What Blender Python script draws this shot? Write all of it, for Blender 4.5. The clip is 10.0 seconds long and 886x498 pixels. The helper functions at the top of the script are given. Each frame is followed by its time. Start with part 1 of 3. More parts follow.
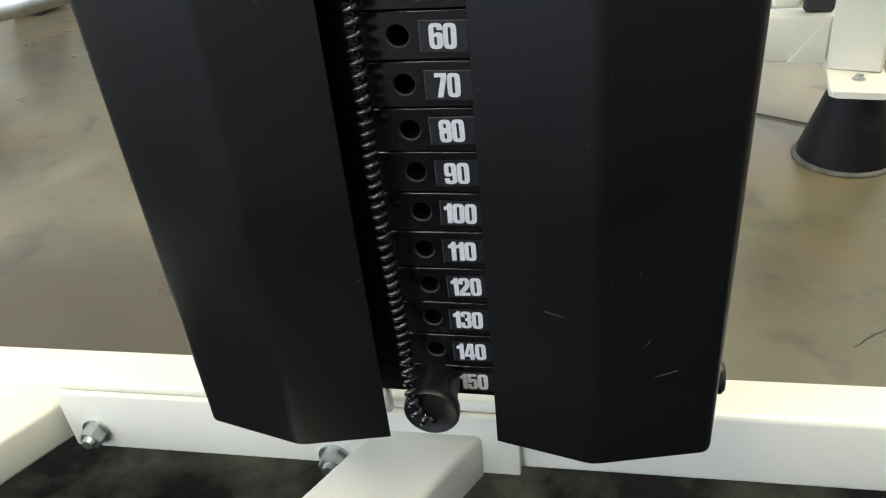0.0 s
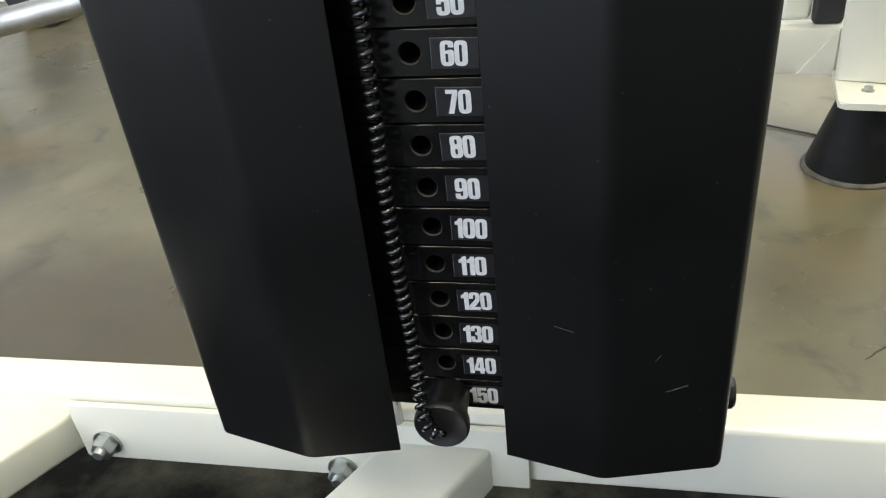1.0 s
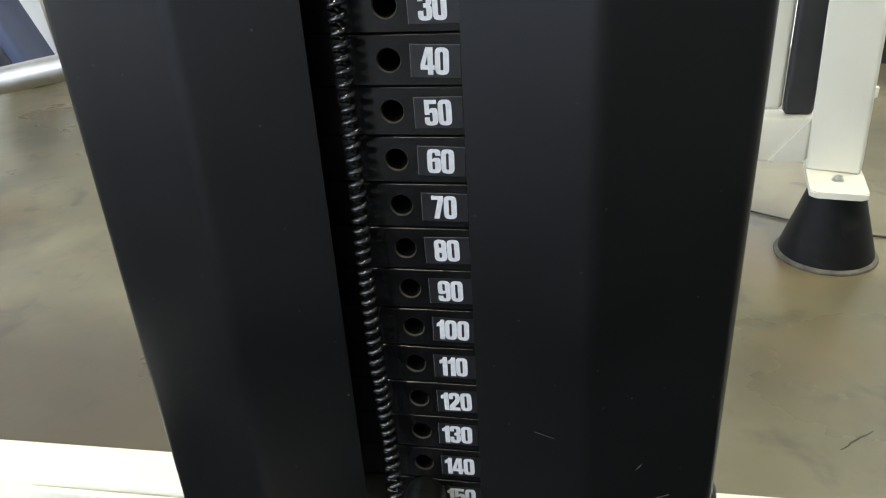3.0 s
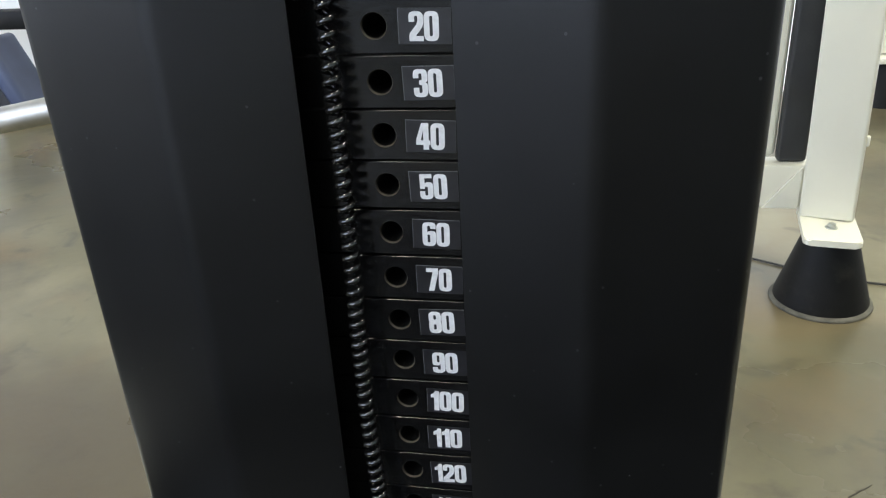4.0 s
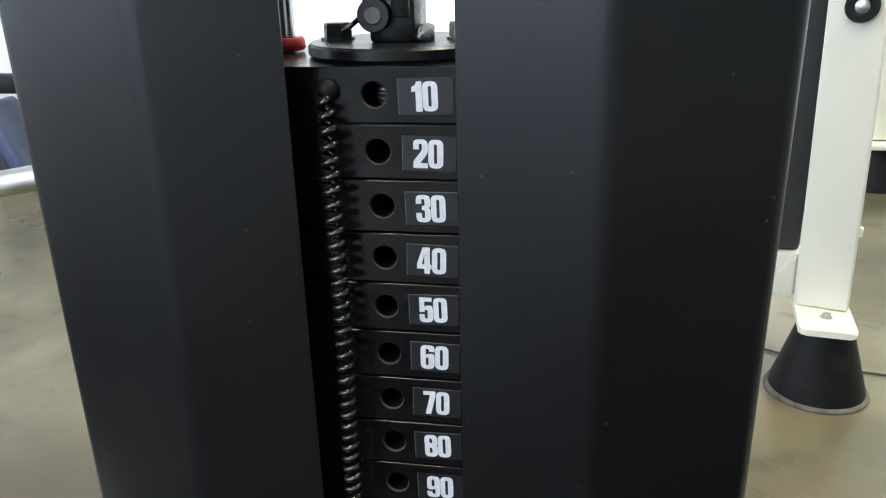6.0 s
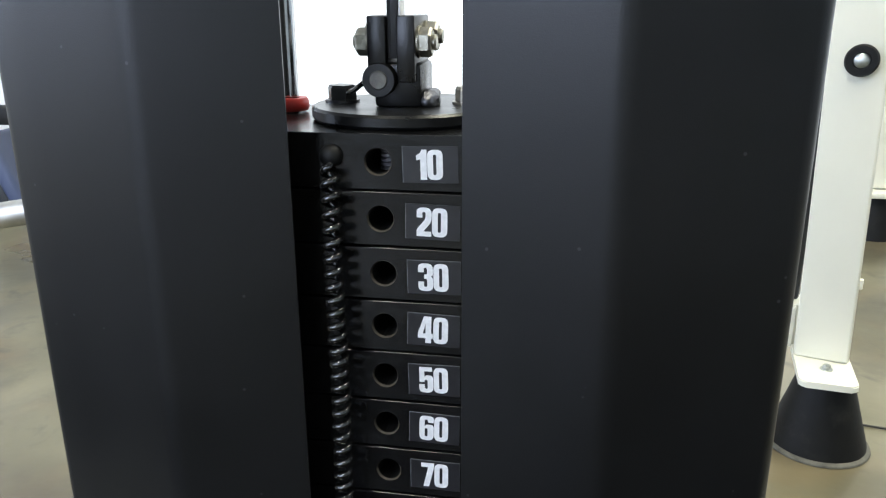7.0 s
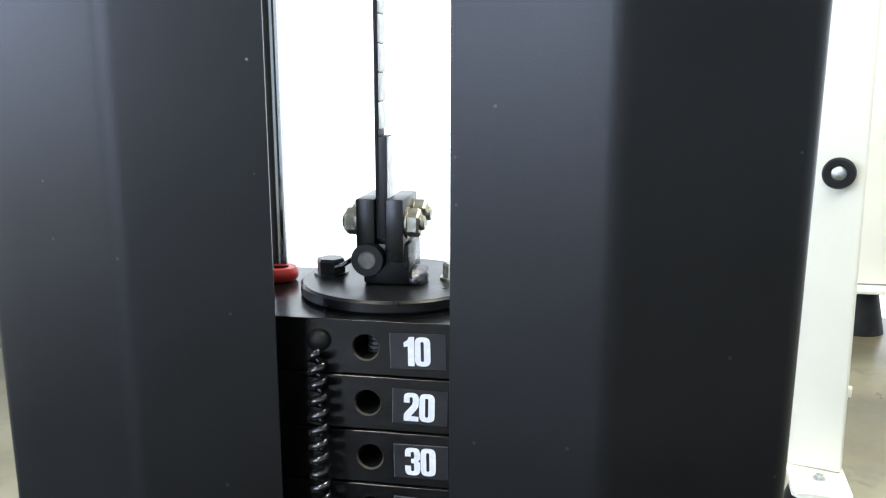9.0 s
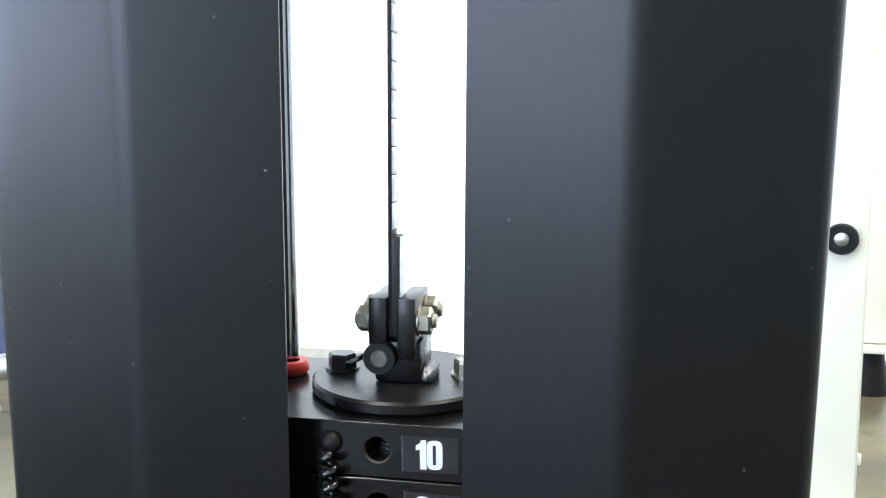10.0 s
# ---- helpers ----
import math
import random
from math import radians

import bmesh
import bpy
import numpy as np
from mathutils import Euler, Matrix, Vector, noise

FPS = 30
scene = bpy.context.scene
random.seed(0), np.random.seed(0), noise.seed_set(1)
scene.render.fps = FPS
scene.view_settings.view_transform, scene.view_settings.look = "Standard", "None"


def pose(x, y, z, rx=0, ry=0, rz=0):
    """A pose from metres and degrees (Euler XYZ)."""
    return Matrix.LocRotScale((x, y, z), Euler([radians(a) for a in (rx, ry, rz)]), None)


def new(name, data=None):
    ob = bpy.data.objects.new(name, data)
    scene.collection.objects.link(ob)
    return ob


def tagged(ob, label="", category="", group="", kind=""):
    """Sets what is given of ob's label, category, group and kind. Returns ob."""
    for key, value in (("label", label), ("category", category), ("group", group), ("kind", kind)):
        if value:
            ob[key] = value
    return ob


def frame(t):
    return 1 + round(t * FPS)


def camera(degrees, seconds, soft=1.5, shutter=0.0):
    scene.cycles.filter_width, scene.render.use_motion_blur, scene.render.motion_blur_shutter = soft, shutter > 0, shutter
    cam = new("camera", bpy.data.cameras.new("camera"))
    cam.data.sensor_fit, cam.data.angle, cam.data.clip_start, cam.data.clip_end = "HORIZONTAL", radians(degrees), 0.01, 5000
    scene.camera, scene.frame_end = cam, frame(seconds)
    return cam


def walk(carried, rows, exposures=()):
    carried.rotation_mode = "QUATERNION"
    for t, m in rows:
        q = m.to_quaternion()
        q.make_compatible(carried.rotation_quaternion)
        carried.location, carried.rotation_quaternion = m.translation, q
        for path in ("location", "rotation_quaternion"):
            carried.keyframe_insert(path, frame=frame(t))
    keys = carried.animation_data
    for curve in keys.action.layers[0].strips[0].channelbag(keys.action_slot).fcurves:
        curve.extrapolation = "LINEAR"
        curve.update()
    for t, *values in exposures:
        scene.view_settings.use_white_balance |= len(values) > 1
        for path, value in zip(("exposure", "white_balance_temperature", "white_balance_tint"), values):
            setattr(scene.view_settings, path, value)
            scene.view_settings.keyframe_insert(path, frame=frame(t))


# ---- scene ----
cam = camera(59.3, 10.0, soft=1.2)
# seconds, place, turn to the left, look up, lean
PATH = [
    (0, 0.1021, -0.3697, 0.7199, 13.82, -32.85, -6.11),
    (0.5, 0.1011, -0.3699, 0.7210, 13.82, -32.59, -6.44),
    (1, 0.1007, -0.3702, 0.7238, 14.37, -32.11, -6.32),
    (1.5, 0.0976, -0.3698, 0.7295, 13.77, -31.09, -5.60),
    (2, 0.0991, -0.3671, 0.7342, 12.68, -29.63, -3.80),
    (2.5, 0.0982, -0.3656, 0.7366, 12.23, -28.50, -3.85),
    (4, 0.0952, -0.3486, 0.7575, 11.29, -24.98, -3.13),
    (4.5, 0.0953, -0.3468, 0.7632, 10.89, -23.34, -3.16),
    (5, 0.0943, -0.3425, 0.7678, 10.88, -22.37, -2.49),
    (5.5, 0.0917, -0.3380, 0.7750, 10.81, -21.50, -1.99),
    (7, 0.0848, -0.3198, 0.7931, 10.20, -17.68, -0.24),
    (7.5, 0.0826, -0.3170, 0.8006, 10.66, -16.88, -0.06),
    (8, 0.0847, -0.3158, 0.8091, 10.47, -15.83, 0.03),
    (8.5, 0.0837, -0.3110, 0.8254, 9.72, -13.56, 0.02),
    (9, 0.0833, -0.3100, 0.8370, 9.27, -11.72, 0.12),
    (9.5, 0.0813, -0.3093, 0.8493, 9.50, -9.43, 0.07),
    (10, 0.0785, -0.3104, 0.8595, 9.41, -7.98, 0.33),
]
EXPOSURES = [(0.0, 0.05, 6650, 8), (2.5, 0.1, 6550, 8), (5.5, 0.27, 6350, 8), (8.5, 0.62, 6150, 8), (10.0, 0.85, 6050, 8)]
walk(cam, [(t, pose(x, y, z, 90 + up, 0, left) @ pose(0, 0, 0, 0, 0, lean)) for t, x, y, z, left, up, lean in PATH], EXPOSURES)

# ---- light: daylight through a west opening, an added south fill, and ceiling strips ----
world = bpy.data.worlds.new("world")
scene.world = world
world.use_nodes = True
sky = world.node_tree.nodes.new("ShaderNodeTexSky")
sky.sky_type, sky.sun_disc = "NISHITA", False
sky.sun_elevation, sky.sun_rotation = radians(50), radians(150)
world.node_tree.links.new(sky.outputs[0], world.node_tree.nodes["Background"].inputs[0])
world.node_tree.nodes["Background"].inputs[1].default_value = 0.1


def area_lamp(name, m, width, height, watts, colour):
    data = bpy.data.lights.new(name, "AREA")
    data.shape, data.size, data.size_y, data.energy, data.color = "RECTANGLE", width, height, watts, colour
    ob = new(name, data)
    ob.matrix_world = m
    return ob


area_lamp("west_daylight", pose(-4.95, -1.2, 2.1, 90, 0, -90), 3.4, 2.4, 150, (0.7, 0.78, 1.0))
# Added lamp out of view, placed to brighten the guards' reflections.
area_lamp("south_fill", pose(-2.6, -4.45, 2.1, 90, 0, 0), 3.2, 2.4, 205, (0.7, 0.78, 1.0))


# ---- materials ----
def material(name, colour, rough=0.5, metal=0.0, vary=0.15, scale=8.0, bump=0.0, bump_scale=60.0, stain=None, stain_scale=3.0, stain_at=(0.5, 0.7), rough_vary=0.1, coat=0.0, specular=0.5):
    m = bpy.data.materials.new(name)
    m.use_nodes = True
    t = m.node_tree
    b = t.nodes["Principled BSDF"]
    b.inputs["Metallic"].default_value = metal
    b.inputs["Coat Weight"].default_value = coat
    b.inputs["Specular IOR Level"].default_value = specular
    co = t.nodes.new("ShaderNodeTexCoord")
    n1 = t.nodes.new("ShaderNodeTexNoise")
    n1.inputs["Scale"].default_value, n1.inputs["Detail"].default_value = scale, 6
    t.links.new(co.outputs["Object"], n1.inputs["Vector"])
    ramp = t.nodes.new("ShaderNodeValToRGB")
    ramp.color_ramp.elements[0].position, ramp.color_ramp.elements[1].position = 0.3, 0.7
    ramp.color_ramp.elements[0].color = (*[c * (1 - vary) for c in colour], 1)
    ramp.color_ramp.elements[1].color = (*[min(1, c * (1 + vary)) for c in colour], 1)
    t.links.new(n1.outputs["Fac"], ramp.inputs[0])
    out = ramp.outputs[0]
    if stain:
        n2 = t.nodes.new("ShaderNodeTexNoise")
        n2.inputs["Scale"].default_value, n2.inputs["Detail"].default_value, n2.inputs["Roughness"].default_value = stain_scale, 8, 0.65
        t.links.new(co.outputs["Object"], n2.inputs["Vector"])
        r2 = t.nodes.new("ShaderNodeValToRGB")
        r2.color_ramp.elements[0].position, r2.color_ramp.elements[1].position = stain_at
        t.links.new(n2.outputs["Fac"], r2.inputs[0])
        mix = t.nodes.new("ShaderNodeMixRGB")
        mix.inputs[2].default_value = (*stain, 1)
        t.links.new(r2.outputs[0], mix.inputs[0])
        t.links.new(out, mix.inputs[1])
        out = mix.outputs[0]
    t.links.new(out, b.inputs["Base Color"])
    mr = t.nodes.new("ShaderNodeMapRange")
    mr.inputs["To Min"].default_value, mr.inputs["To Max"].default_value = max(0.02, rough - rough_vary), min(1, rough + rough_vary)
    t.links.new(n1.outputs["Fac"], mr.inputs["Value"])
    t.links.new(mr.outputs[0], b.inputs["Roughness"])
    if bump:
        n3 = t.nodes.new("ShaderNodeTexNoise")
        n3.inputs["Scale"].default_value, n3.inputs["Detail"].default_value = bump_scale, 4
        t.links.new(co.outputs["Object"], n3.inputs["Vector"])
        bp = t.nodes.new("ShaderNodeBump")
        bp.inputs["Strength"].default_value, bp.inputs["Distance"].default_value = bump, 0.002
        t.links.new(n3.outputs["Fac"], bp.inputs["Height"])
        t.links.new(bp.outputs[0], b.inputs["Normal"])
    return m


CONCRETE = material("concrete", (0.13, 0.119, 0.071), 0.3, vary=0.22, scale=2.2, bump=0.12, bump_scale=40, stain=(0.055, 0.045, 0.032), stain_scale=1.7, stain_at=(0.5, 0.72), rough_vary=0.16)


def specks(mat, colour, scale, size):
    """Sparse small dust specks over a material."""
    t = mat.node_tree
    b = t.nodes["Principled BSDF"]
    old = b.inputs["Base Color"].links[0].from_socket
    co = t.nodes.new("ShaderNodeTexCoord")
    v = t.nodes.new("ShaderNodeTexVoronoi")
    v.inputs["Scale"].default_value = scale
    t.links.new(co.outputs["Object"], v.inputs["Vector"])
    less = t.nodes.new("ShaderNodeMath")
    less.operation = "LESS_THAN"
    less.inputs[1].default_value = size
    t.links.new(v.outputs["Distance"], less.inputs[0])
    mix = t.nodes.new("ShaderNodeMixRGB")
    mix.inputs[2].default_value = (*colour, 1)
    t.links.new(less.outputs[0], mix.inputs[0])
    t.links.new(old, mix.inputs[1])
    t.links.new(mix.outputs[0], b.inputs["Base Color"])


def tint(mat, colour, scale, low, high, amount):
    """Broad soft patches of another colour over a material."""
    t = mat.node_tree
    b = t.nodes["Principled BSDF"]
    old = b.inputs["Base Color"].links[0].from_socket
    co = t.nodes.new("ShaderNodeTexCoord")
    n = t.nodes.new("ShaderNodeTexNoise")
    n.inputs["Scale"].default_value, n.inputs["Detail"].default_value, n.inputs["Distortion"].default_value = scale, 5, 0.6
    t.links.new(co.outputs["Object"], n.inputs["Vector"])
    r = t.nodes.new("ShaderNodeMapRange")
    r.inputs["From Min"].default_value, r.inputs["From Max"].default_value, r.inputs["To Max"].default_value = low, high, amount
    t.links.new(n.outputs["Fac"], r.inputs["Value"])
    mix = t.nodes.new("ShaderNodeMixRGB")
    mix.inputs[2].default_value = (*colour, 1)
    t.links.new(r.outputs[0], mix.inputs[0])
    t.links.new(old, mix.inputs[1])
    t.links.new(mix.outputs[0], b.inputs["Base Color"])


def stain_or_shade_patch(mat, colour, x, y, wide, deep, amount):
    """One soft-edged stain or painted shade patch of uneven outline at a place on the floor."""
    t = mat.node_tree
    b = t.nodes["Principled BSDF"]
    old = b.inputs["Base Color"].links[0].from_socket
    co = t.nodes.new("ShaderNodeTexCoord")
    n = t.nodes.new("ShaderNodeTexNoise")
    n.inputs["Scale"].default_value, n.inputs["Detail"].default_value = 4.0, 6
    t.links.new(co.outputs["Object"], n.inputs["Vector"])
    mp = t.nodes.new("ShaderNodeMapping")
    mp.inputs["Location"].default_value, mp.inputs["Scale"].default_value = (-x / wide, -y / deep, 0), (1 / wide, 1 / deep, 1)
    t.links.new(co.outputs["Object"], mp.inputs["Vector"])
    length = t.nodes.new("ShaderNodeVectorMath")
    length.operation = "LENGTH"
    t.links.new(mp.outputs[0], length.inputs[0])
    add = t.nodes.new("ShaderNodeMath")
    add.operation = "ADD"
    t.links.new(length.outputs["Value"], add.inputs[0])
    t.links.new(n.outputs["Fac"], add.inputs[1])
    r = t.nodes.new("ShaderNodeMapRange")
    r.interpolation_type = "SMOOTHSTEP"
    r.inputs["From Min"].default_value, r.inputs["From Max"].default_value = 0.85, 1.6
    r.inputs["To Min"].default_value, r.inputs["To Max"].default_value = amount, 0.0
    t.links.new(add.outputs[0], r.inputs["Value"])
    mix = t.nodes.new("ShaderNodeMixRGB")
    mix.inputs[2].default_value = (*colour, 1)
    t.links.new(r.outputs[0], mix.inputs[0])
    t.links.new(old, mix.inputs[1])
    t.links.new(mix.outputs[0], b.inputs["Base Color"])


# Walls out of view; pale bluish tone chosen for their reflection in the guards.
DARK_WALL = material("grey_painted_block", (0.5, 0.56, 0.64), 0.8, vary=0.15, scale=1.5, bump=0.2)
# Near-black colour standing in for the shaded floor under and before the machine.
SHADED_FLOOR = material("shaded_floor_sheet", (0.003, 0.003, 0.0027), 0.85, vary=0.6, scale=90, bump=0.4, bump_scale=240, stain=(0.05, 0.05, 0.039), stain_scale=7, stain_at=(0.44, 0.72), specular=0.1)
PLASTER = material("white_plaster", (0.8, 0.8, 0.78), 0.85, vary=0.04, scale=1.5, bump=0.1)
CEILING = material("ceiling_paint", (0.2, 0.2, 0.2), 0.9, vary=0.05, scale=1.0)
GUARD = material("black_powder_coat", (0.003, 0.0031, 0.0033), 0.385, vary=0.3, scale=14, bump=0.05, bump_scale=1600, rough_vary=0.05, specular=0.33)
specks(GUARD, (0.16, 0.16, 0.17), 30, 0.017)
specks(GUARD, (0.035, 0.035, 0.037), 70, 0.05)
tint(CONCRETE, (0.26, 0.235, 0.15), 2.3, 0.47, 0.68, 0.6)
tint(CONCRETE, (0.16, 0.108, 0.05), 3.1, 0.5, 0.68, 0.5)
tint(CONCRETE, (0.075, 0.068, 0.045), 1.3, 0.5, 0.66, 0.6)
tint(CONCRETE, (0.035, 0.032, 0.026), 9.0, 0.58, 0.72, 0.6)
# First patch: brown stain plus shade near the machine, painted into the concrete.
stain_or_shade_patch(CONCRETE, (0.055, 0.043, 0.024), -0.68, 0.46, 0.7, 0.36, 0.8)
stain_or_shade_patch(CONCRETE, (0.2, 0.13, 0.06), -0.55, 0.72, 0.16, 0.1, 0.5)
stain_or_shade_patch(CONCRETE, (0.085, 0.08, 0.045), 0.62, 0.9, 0.14, 0.1, 0.7)
PLATE = material("black_gloss_paint", (0.0035, 0.0035, 0.0038), 0.22, vary=0.4, scale=40, bump=0.08, bump_scale=180, rough_vary=0.1, specular=0.36)
tint(PLATE, (0.008, 0.008, 0.0078), 55, 0.5, 0.7, 0.7)
HEAD = material("black_satin_steel", (0.005, 0.005, 0.005), 0.3, vary=0.3, scale=60, bump=0.05, bump_scale=500, specular=0.35)
WHITE = material("white_enamel", (0.73, 0.716, 0.605), 0.32, vary=0.04, scale=5, bump=0.05, bump_scale=120, stain=(0.6, 0.57, 0.47), stain_scale=4, stain_at=(0.6, 0.85), rough_vary=0.06)
RUBBER = material("black_rubber", (0.005, 0.005, 0.005), 0.55, vary=0.4, scale=18, bump=0.15, bump_scale=90, stain=(0.022, 0.021, 0.018), stain_scale=14, stain_at=(0.52, 0.8), specular=0.22)
DUSTY = material("dusty_rubber_rim", (0.1, 0.095, 0.075), 0.8, vary=0.5, scale=40)
ZINC = material("zinc_steel", (0.5, 0.52, 0.5), 0.4, metal=1.0, vary=0.2, scale=90, bump=0.1, bump_scale=300)
OLD_ZINC = material("aged_zinc", (0.33, 0.315, 0.26), 0.42, metal=1.0, vary=0.35, scale=150, bump=0.15, bump_scale=400)
PIN_STEEL = material("dull_pin_steel", (0.17, 0.165, 0.15), 0.6, metal=0.7, vary=0.3, scale=200, bump=0.2, bump_scale=500)
OXIDE = material("black_oxide_steel", (0.1, 0.1, 0.1), 0.36, metal=0.9, vary=0.3, scale=120)
WELD = material("dull_weld", (0.16, 0.16, 0.17), 0.42, metal=1.0, vary=0.35, scale=200, bump=0.3, bump_scale=500)
CHROME = material("chrome_rod", (0.5, 0.5, 0.5), 0.14, metal=1.0, vary=0.05, scale=30, rough_vary=0.05)
TUBE_STEEL = material("satin_steel", (0.5, 0.49, 0.45), 0.45, metal=1.0, vary=0.25, scale=12)
STICKER = material("dark_sticker_film", (0.012, 0.012, 0.014), 0.3, vary=0.4, scale=120, rough_vary=0.08)
FILM_EDGE = material("pale_film_edge", (0.09, 0.09, 0.095), 0.5, vary=0.7, scale=260)
PRINT = material("white_print", (0.6, 0.6, 0.6), 0.5, vary=0.1, scale=500)
CABLE = material("grey_cable_sheath", (0.035, 0.034, 0.032), 0.6, vary=0.3, scale=30)
CRACK = material("dark_floor_crack", (0.045, 0.04, 0.03), 0.9, vary=0.5, scale=90)
RED = material("red_rubber", (0.36, 0.025, 0.02), 0.4, vary=0.2, scale=60)
CORD = material("glossy_black_cord", (0.003, 0.003, 0.003), 0.09, vary=0.2, scale=60, rough_vary=0.03, specular=0.8)
KNOB = material("black_knob_plastic", (0.008, 0.008, 0.008), 0.36, vary=0.2, scale=50, bump=0.05, bump_scale=400)
WORN = material("worn_hole_edge", (0.048, 0.042, 0.032), 0.55, metal=0.2, vary=0.6, scale=200)
DARK = material("dark_bore", (0.003, 0.003, 0.003), 0.8, vary=0.2, scale=100, specular=0.1)
PAD = material("black_vinyl", (0.022, 0.023, 0.025), 0.45, vary=0.15, scale=20, bump=0.2, bump_scale=250)
SCRATCH = material("bare_scratch", (0.03, 0.03, 0.03), 0.6, vary=0.5, scale=400)
BLUE = material("blue_vinyl", (0.05, 0.066, 0.125), 0.4, vary=0.15, scale=10, bump=0.15, bump_scale=200)
BELT = material("black_belt", (0.006, 0.006, 0.007), 0.5, vary=0.3, scale=200)
# Blown-out light on the belt's side, put into a near-white colour.
BELT_SIDE = material("glare_belt_face", (0.85, 0.85, 0.87), 0.45, vary=0.2, scale=150)


# ---- mesh helpers ----
def part(name, bm, mat, parent=None, label="", smooth=40):
    me = bpy.data.meshes.new(name)
    bmesh.ops.recalc_face_normals(bm, faces=bm.faces[:])
    bm.to_mesh(me)
    bm.free()
    for m in (mat if isinstance(mat, (list, tuple)) else (mat,)):
        me.materials.append(m)
    if smooth:
        me.shade_smooth()
        me.set_sharp_from_angle(angle=radians(smooth))
    ob = new(name, me)
    if parent:
        ob.parent = parent
    if label:
        ob["label"] = label
    return ob


def thing(name, x, y, z, label, category, group=""):
    ob = new(name)
    ob.location = (x, y, z)
    ob.empty_display_size = 0.05
    return tagged(ob, label, category, group)


def add_box(bm, x0, x1, y0, y1, z0, z1, bevel=0.0, m=None, seg=2):
    t = bmesh.new()
    bmesh.ops.create_cube(t, size=1, matrix=Matrix.Translation(((x0 + x1) / 2, (y0 + y1) / 2, (z0 + z1) / 2)) @ Matrix.Diagonal((x1 - x0, y1 - y0, z1 - z0, 1)))
    if bevel:
        bmesh.ops.bevel(t, geom=t.edges[:] + t.verts[:], offset=bevel, segments=seg, affect="EDGES", profile=0.5)
    if m is not None:
        bmesh.ops.transform(t, matrix=m, verts=t.verts[:])
    join(bm, t)
    return bm


def join(bm, t):
    me = bpy.data.meshes.new("tmp")
    t.to_mesh(me)
    t.free()
    bm.from_mesh(me)
    bpy.data.meshes.remove(me)


def box(x0, x1, y0, y1, z0, z1, bevel=0.0, m=None, seg=2):
    return add_box(bmesh.new(), x0, x1, y0, y1, z0, z1, bevel, m, seg)


def lathe(bm, profile, m=None, n=40):
    """A turned body about z from (radius, height) pairs, closed where a radius is 0."""
    rings = []
    for r, z in profile:
        if r < 1e-6:
            rings.append([bm.verts.new((0, 0, z))])
        else:
            rings.append([bm.verts.new((r * math.cos(2 * math.pi * i / n), r * math.sin(2 * math.pi * i / n), z)) for i in range(n)])
    for a, b in zip(rings, rings[1:]):
        for i in range(n):
            j = (i + 1) % n
            if len(a) == 1:
                bm.faces.new((a[0], b[i], b[j]))
            elif len(b) == 1:
                bm.faces.new((a[i], b[0], a[j]))
            else:
                bm.faces.new((a[i], b[i], b[j], a[j]))
    if m is not None:
        bmesh.ops.transform(bm, matrix=m, verts=[v for ring in rings for v in ring])
    return bm


def sweep(bm, points, radius, n=10, closed_ends=True):
    """A round bar along a line of points."""
    pts = [Vector(p) for p in points]
    rings, up = [], Vector((0.3, 0.2, 1)).normalized()
    for i, p in enumerate(pts):
        d = (pts[min(i + 1, len(pts) - 1)] - pts[max(i - 1, 0)]).normalized()
        side = d.cross(up)
        if side.length < 1e-3:
            side = d.cross(Vector((1, 0, 0)))
        side.normalize()
        up = side.cross(d).normalized()
        rings.append([bm.verts.new(p + radius * (math.cos(2 * math.pi * k / n) * side + math.sin(2 * math.pi * k / n) * up)) for k in range(n)])
    for a, b in zip(rings, rings[1:]):
        for k in range(n):
            bm.faces.new((a[k], a[(k + 1) % n], b[(k + 1) % n], b[k]))
    if closed_ends:
        bm.faces.new(rings[0])
        bm.faces.new(rings[-1])
    return bm


def hexagon(bm, across, height, m, chamfer=0.12):
    """A hexagon bolt head or nut, base at z = 0."""
    r = across / math.sqrt(3)
    t = bmesh.new()
    c = height * chamfer * 1.6
    lathe(t, [(0, 0), (r, 0), (r, height - c), (r * 0.9, height), (0, height)], n=6)
    bmesh.ops.transform(t, matrix=m, verts=t.verts[:])
    join(bm, t)
    return bm


# ---- the room ----
W, E_, S, N, TOP = -5.0, 5.0, -4.5, 2.66, 4.6
floor = tagged(part("floor", box(W - 0.2, E_ + 0.2, S - 0.2, N + 0.2, -0.15, 0.0), CONCRETE, smooth=0), "worn brown-grey concrete workshop floor with stains", "floor", kind="structure")
tagged(part("ceiling", box(W - 0.2, E_ + 0.2, S - 0.2, N + 0.2, TOP, TOP + 0.15), CEILING, smooth=0), "plain pale ceiling high above", "ceiling", kind="structure")


def wall_with_opening(name, mat, a0, a1, at, o0, o1, lo, hi, label):
    """A wall 0.2 m thick with one opening from o0 to o1 along it and from lo to hi in height."""
    bm = bmesh.new()
    for p0, p1, z0, z1 in ((a0, o0, 0, TOP), (o1, a1, 0, TOP), (o0, o1, 0, lo), (o0, o1, hi, TOP)):
        if z1 - z0 < 0.01:
            continue
        if name in ("wall_north", "wall_south"):
            add_box(bm, p0, p1, at, at + 0.2, z0, z1)
        else:
            add_box(bm, at, at + 0.2, p0, p1, z0, z1)
    return tagged(part(name, bm, mat, smooth=0), label, "wall", kind="structure")


wall_with_opening("wall_north", PLASTER, W, E_, N, -1.5, 4.5, 0.0, 3.9, "white wall with a wide bright daylight opening")
wall_with_opening("wall_west", PLASTER, S, N, W - 0.2, -2.9, 0.5, 0.9, 3.3, "white wall with a daylight window")
